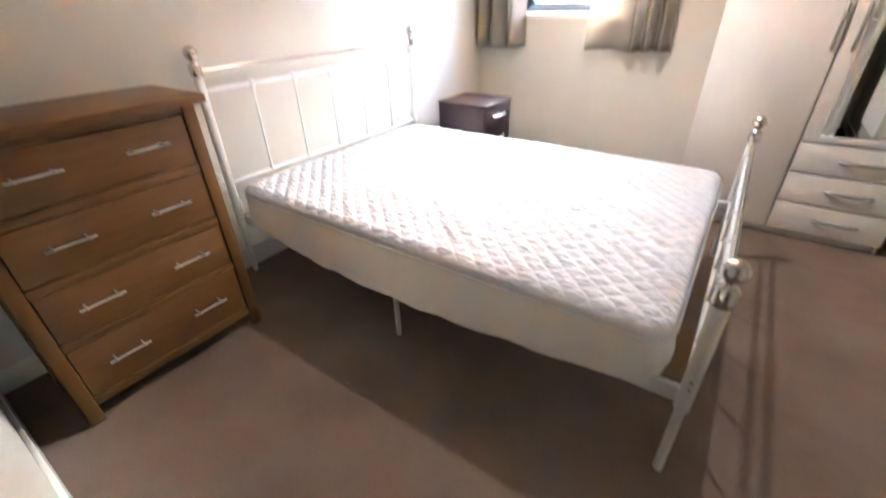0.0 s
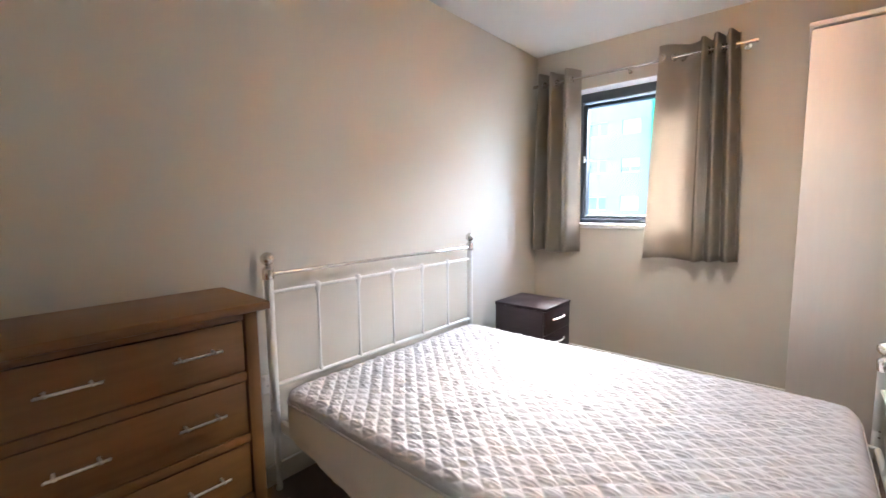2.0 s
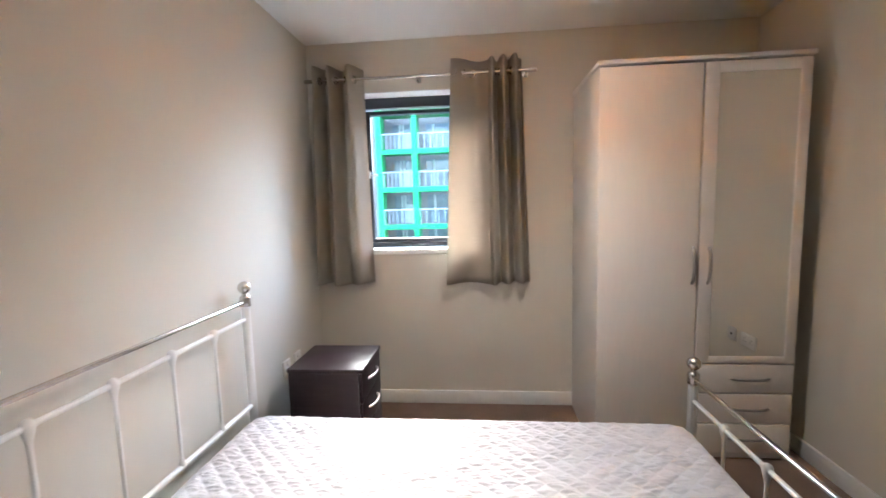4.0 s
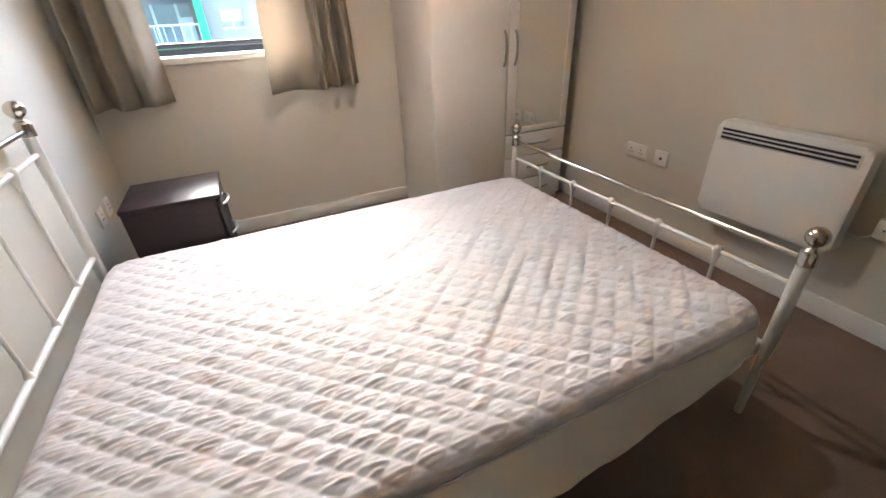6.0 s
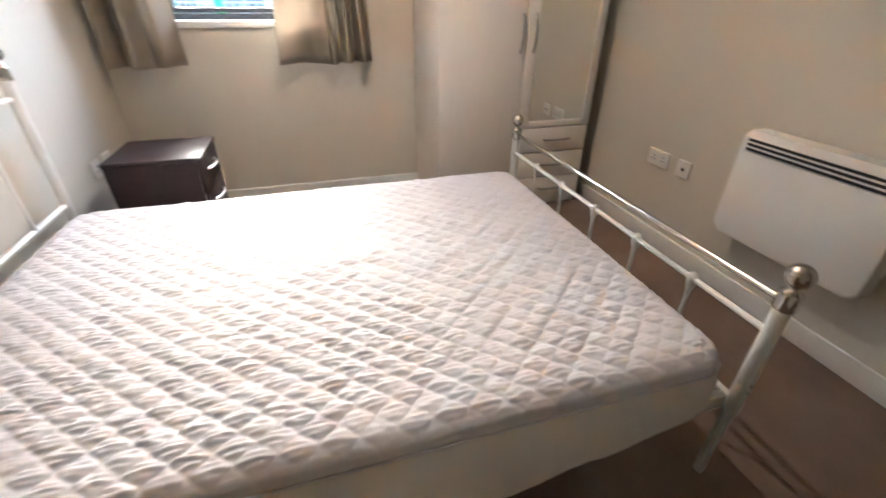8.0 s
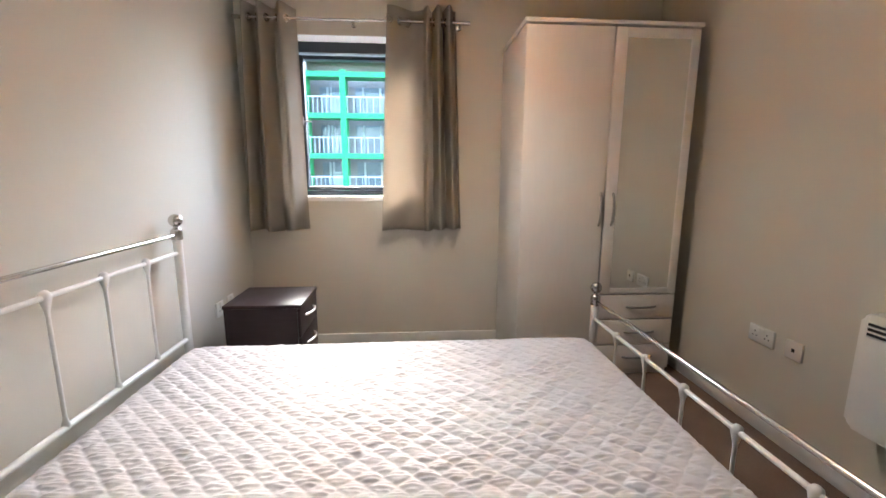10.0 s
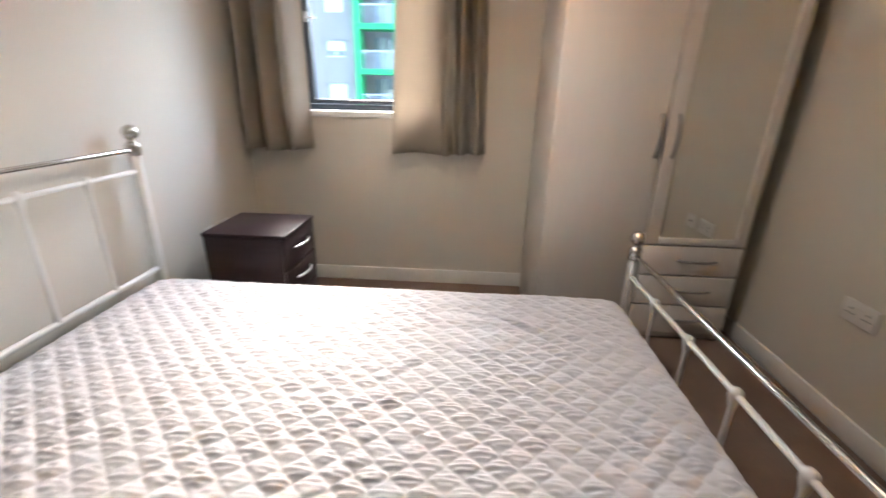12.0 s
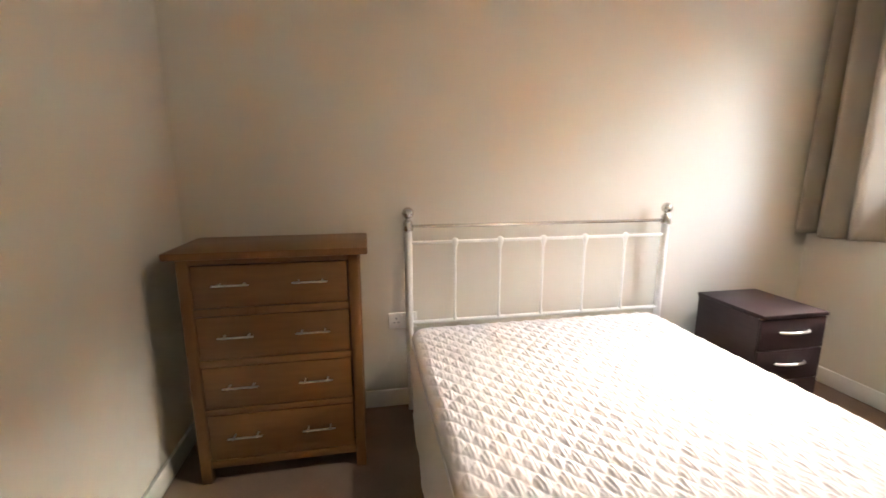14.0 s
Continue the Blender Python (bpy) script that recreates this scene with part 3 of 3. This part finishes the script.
part("case", PLASTIC, heater, lambda bm: rounded_panel(bm, GX, GX + 0.075, GY0, GY1, GZ0, GZ1, 0.03, 0.016), 50)
part("back_plate", PLASTIC, heater, lambda bm: box(bm, GX + 0.075 - hc.x, 0, GY0 + 0.05 - hc.y, GY1 - 0.05 - hc.y, 0.03, 0.40, 0.003))
part("grille_frame", PLASTIC, heater, boxes((GX - 0.003 - hc.x, GX + 0.004 - hc.x, GY0 + 0.028 - hc.y, GY1 - 0.022 - hc.y, GZ1 - 0.085 - hc.z, GZ1 - 0.026 - hc.z), bevel=0.002))
# raised black strips: the louvres' shade as colour, no slots are cut
for z in (0.032, 0.050, 0.068):
    part("louvre_shade", BLACK, heater, boxes((GX - 0.0065 - hc.x, GX - 0.002 - hc.x, GY0 + 0.036 - hc.y, GY1 - 0.03 - hc.y, GZ1 - z - 0.0095 - hc.z, GZ1 - z - hc.z)))


# ---- sockets and switches ----
def wall_plate(name, label, cx, cy, cz, facing, w, h, holes, rockers):
    """A white plate on the wall; facing is +1 or -1 along x."""
    ob = root(name, cx, cy, cz, label=label, category="socket")
    part("plate", PLASTIC, ob, boxes((min(0, facing * 0.011), max(0, facing * 0.011), -w / 2, w / 2, -h / 2, h / 2), bevel=0.003))
    if rockers:
        part("rocker", PLASTIC, ob, boxes(*[(min(facing * 0.009, facing * 0.015), max(facing * 0.009, facing * 0.015), y - 0.006, y + 0.006, z - 0.010, z + 0.010) for y, z in rockers], bevel=0.002))
    # black chips on the uncut plate paint the shade of its holes
    if holes:
        tagged(part("pin_hole_shade", BLACK, ob, boxes(*[(min(facing * 0.0105, facing * 0.0118), max(facing * 0.0105, facing * 0.0118), y - a, y + a, z - b, z + b) for y, z, a, b in holes])), kind="stuff")
    return ob


def pins(y):
    return [(y, 0.012, 0.0025, 0.0045), (y - 0.011, -0.009, 0.0045, 0.0022), (y + 0.011, -0.009, 0.0045, 0.0022)]


DOUBLE = pins(-0.036) + pins(0.036)
wall_plate("double_socket", "white double wall socket beside the heater", XR, 1.303, 0.457, -1, 0.147, 0.086, DOUBLE, [(-0.012, 0.028), (0.012, 0.028)])
wall_plate("aerial_socket", "white square aerial socket on the wall", XR, 1.124, 0.455, -1, 0.086, 0.086, [(0, 0.0, 0.008, 0.008)], None)
wall_plate("double_socket", "white double wall socket beside the bed", 0.0, -0.03, 0.462, 1, 0.147, 0.086, DOUBLE, [(-0.012, 0.028), (0.012, 0.028)])
for y in (1.885, 2.03):
    wall_plate("single_socket", "white single wall socket behind the bedside cabinet", 0.0, y, 0.462, 1, 0.086, 0.086, pins(0), [(0.0, 0.030)])
spur = root("fused_spur", XR, 0.068, 0.452, label="white fused spur box feeding the heater", category="socket")
part("plate", PLASTIC, spur, boxes((-0.030, 0.0, -0.052, 0.052, -0.040, 0.040), bevel=0.004))
part("rocker", PLASTIC, spur, boxes((-0.037, -0.030, -0.035, -0.02, -0.012, 0.012), bevel=0.002))
part("indicator", BLACK, spur, boxes((-0.0335, -0.031, 0.02, 0.026, -0.003, 0.003)))
cord = root("heater_cord", XR, 0.16, 0.40, label="short white flex from the spur to the heater", category="cable")
part("flex", PLASTIC, cord, lambda bm: tube(bm, [(-0.014, -0.04, 0.02), (-0.014, -0.025, 0.0), (-0.014, 0.0, -0.012), (-0.02, 0.03, -0.006), (-0.045, 0.06, 0.02)], 0.0035, 8), 60)

# ---- pendant lamp ----
lamp = root("pendant_lamp", LAMP.x, LAMP.y, CE, label="ochre fabric drum pendant shade, lit with a warm bulb", category="ceiling lamp")


def drum(bm):
    n, rows = 48, []
    for r, z in ((0.105, 0.0), (0.105, 0.17), (0.102, 0.17), (0.102, 0.0)):
        rows.append([bm.verts.new((r * math.cos(2 * math.pi * k / n), r * math.sin(2 * math.pi * k / n), LAMP.z - CE + z)) for k in range(n)])
    for a, b in zip(rows, rows[1:] + rows[:1]):
        for k in range(n):
            bm.faces.new((a[k], a[(k + 1) % n], b[(k + 1) % n], b[k]))


part("shade", SHADE, lamp, drum, 50)
part("cord", PLASTIC, lamp, lambda bm: (tube(bm, [(0, 0, LAMP.z - CE + 0.19), (0, 0, -0.02)], 0.0035, 8), lathe(bm, 0, 0, 0, [(0.0, -0.03), (0.04, -0.025), (0.045, 0.0)]), tube(bm, [(0, 0, LAMP.z - CE + 0.16), (0, 0, LAMP.z - CE + 0.21)], 0.017)), 60)
part("spider", STEEL, lamp, lambda bm: [tube(bm, [(0, 0, LAMP.z - CE + 0.165), (0.102 * math.cos(a), 0.102 * math.sin(a), LAMP.z - CE + 0.165)], 0.0015, 6) for a in (0, 2.094, 4.189)])

# ---- outside: street and the block of flats opposite ----
GZ = -10.5
tagged(part("ground", ASPHALT, None, boxes((-400, 400, YW + 0.6, 800, GZ - 0.5, GZ)), 0), "grey street between the buildings", "ground", kind="structure")
FY = 30.0
flats = root("apartment_block", -4.0, FY, GZ, label="grey brick block of flats with green framed balconies", category="building")
fc = Vector(flats.location)


def fb(x0, x1, y0, y1, z0, z1):
    return (x0 - fc.x, x1 - fc.x, y0 - fc.y, y1 - fc.y, z0 - fc.z, z1 - fc.z)


BX0, BX1, BXM, STOREY = -5.95, 0.15, -3.4, 2.65
LEVELS = [-0.15 + STOREY * k for k in range(-3, 4)]
TOP = 7.9
wins = [(x, 1.25 + STOREY * k) for k in range(-3, 4) for x in (-19.5, -17.2, -14.7, -12.4, -9.9, -7.65, 1.75, 4.1, 6.5, 8.8)]


def facade(bm):
    """Piers and bands round the window openings."""
    cols = sorted({x for x, _ in wins})
    edges = [-30.0] + [e for x in cols for e in (x - 0.6, x + 0.6)] + [16.0]
    for a, b in zip(edges[0::2], edges[1::2]):
        if a < BX0 < b:
            box(bm, *fb(a, BX0, FY, FY + 0.4, GZ, TOP + 1.6))
            box(bm, *fb(BX1, b, FY, FY + 0.4, GZ, TOP + 1.6))
        else:
            box(bm, *fb(a, b, FY, FY + 0.4, GZ, TOP + 1.6))
    zs = sorted({z for _, z in wins})
    for x in cols:
        ends = [GZ] + [e for z in zs for e in (z - 0.5, z + 0.5)] + [TOP + 1.6]
        for a, b in zip(ends[0::2], ends[1::2]):
            if b > a:
                box(bm, *fb(x - 0.6, x + 0.6, FY, FY + 0.4, a, b))
    box(bm, *fb(-30, 16, FY + 1.9, FY + 2.2, GZ, TOP + 1.6))
    box(bm, *fb(-30, 16, FY + 0.4, FY + 9, TOP + 1.3, TOP + 1.5))


part("wall", BRICK, flats, facade, 0)
for i, (x, z) in enumerate(wins):
    w = part("window", PANE, flats, boxes(fb(x - 0.6, x + 0.6, FY + 0.14, FY + 0.2, z - 0.5, z + 0.5)), 0)
    part("frame", BALCONY, w, boxes(fb(x - 0.6, x + 0.6, FY + 0.08, FY + 0.139, z - 0.5, z - 0.43), fb(x - 0.6, x + 0.6, FY + 0.08, FY + 0.139, z + 0.43, z + 0.5), fb(x - 0.03, x + 0.03, FY + 0.08, FY + 0.139, z - 0.43, z + 0.43)))
    if (i * 7) % 10 < 7:
        part("blind", BLIND, w, boxes(fb(x - 0.56, x + 0.56, FY + 0.125, FY + 0.138, z - (0.42 if i % 3 else 0.1), z + 0.43)))
part("balcony_frame", GREEN, flats, boxes(*[fb(x - 0.19, x + 0.19, FY - 0.9, FY + 0.3, LEVELS[0] - 0.2, TOP + 0.2) for x in (BX0, BXM, BX1)],
     *[fb(a + 0.19, b - 0.19, FY - 0.9, FY + 0.3, z - 0.17, z + 0.17) for z in LEVELS for a, b in ((BX0, BXM), (BXM, BX1))]))
for z in LEVELS[:-1]:
    for a, b in ((BX0, BXM), (BXM, BX1)):
        part("balcony_rail", BALCONY, flats, boxes(*[fb(a + 0.25 + k * (b - a - 0.5) / 7, a + 0.29 + k * (b - a - 0.5) / 7, FY - 0.8, FY - 0.76, z + 0.17, z + 1.2) for k in range(8)],
             fb(a + 0.2, b - 0.2, FY - 0.82, FY - 0.74, z + 1.2, z + 1.27)))
        part("balcony_door", PANE, flats, boxes(fb(a + 0.5, b - 0.5, FY + 1.80, FY + 1.88, z + 0.2, z + 2.3)), 0)
        part("balcony_door_frame", PALE, flats, boxes(fb(a + 1.0, a + 1.15, FY + 1.7, FY + 1.79, z + 0.2, z + 2.3), fb(b - 1.3, b - 1.15, FY + 1.7, FY + 1.79, z + 0.2, z + 2.3), fb(b - 1.15, b - 0.5, FY + 1.7, FY + 1.79, z + 0.2, z + 1.6)))
part("penthouse", PALE, flats, boxes(fb(-26, 12, FY + 2.4, FY + 8, TOP + 1.5, TOP + 4.2), fb(-27, 13, FY + 1.9, FY + 8.5, TOP + 4.2, TOP + 4.5)))
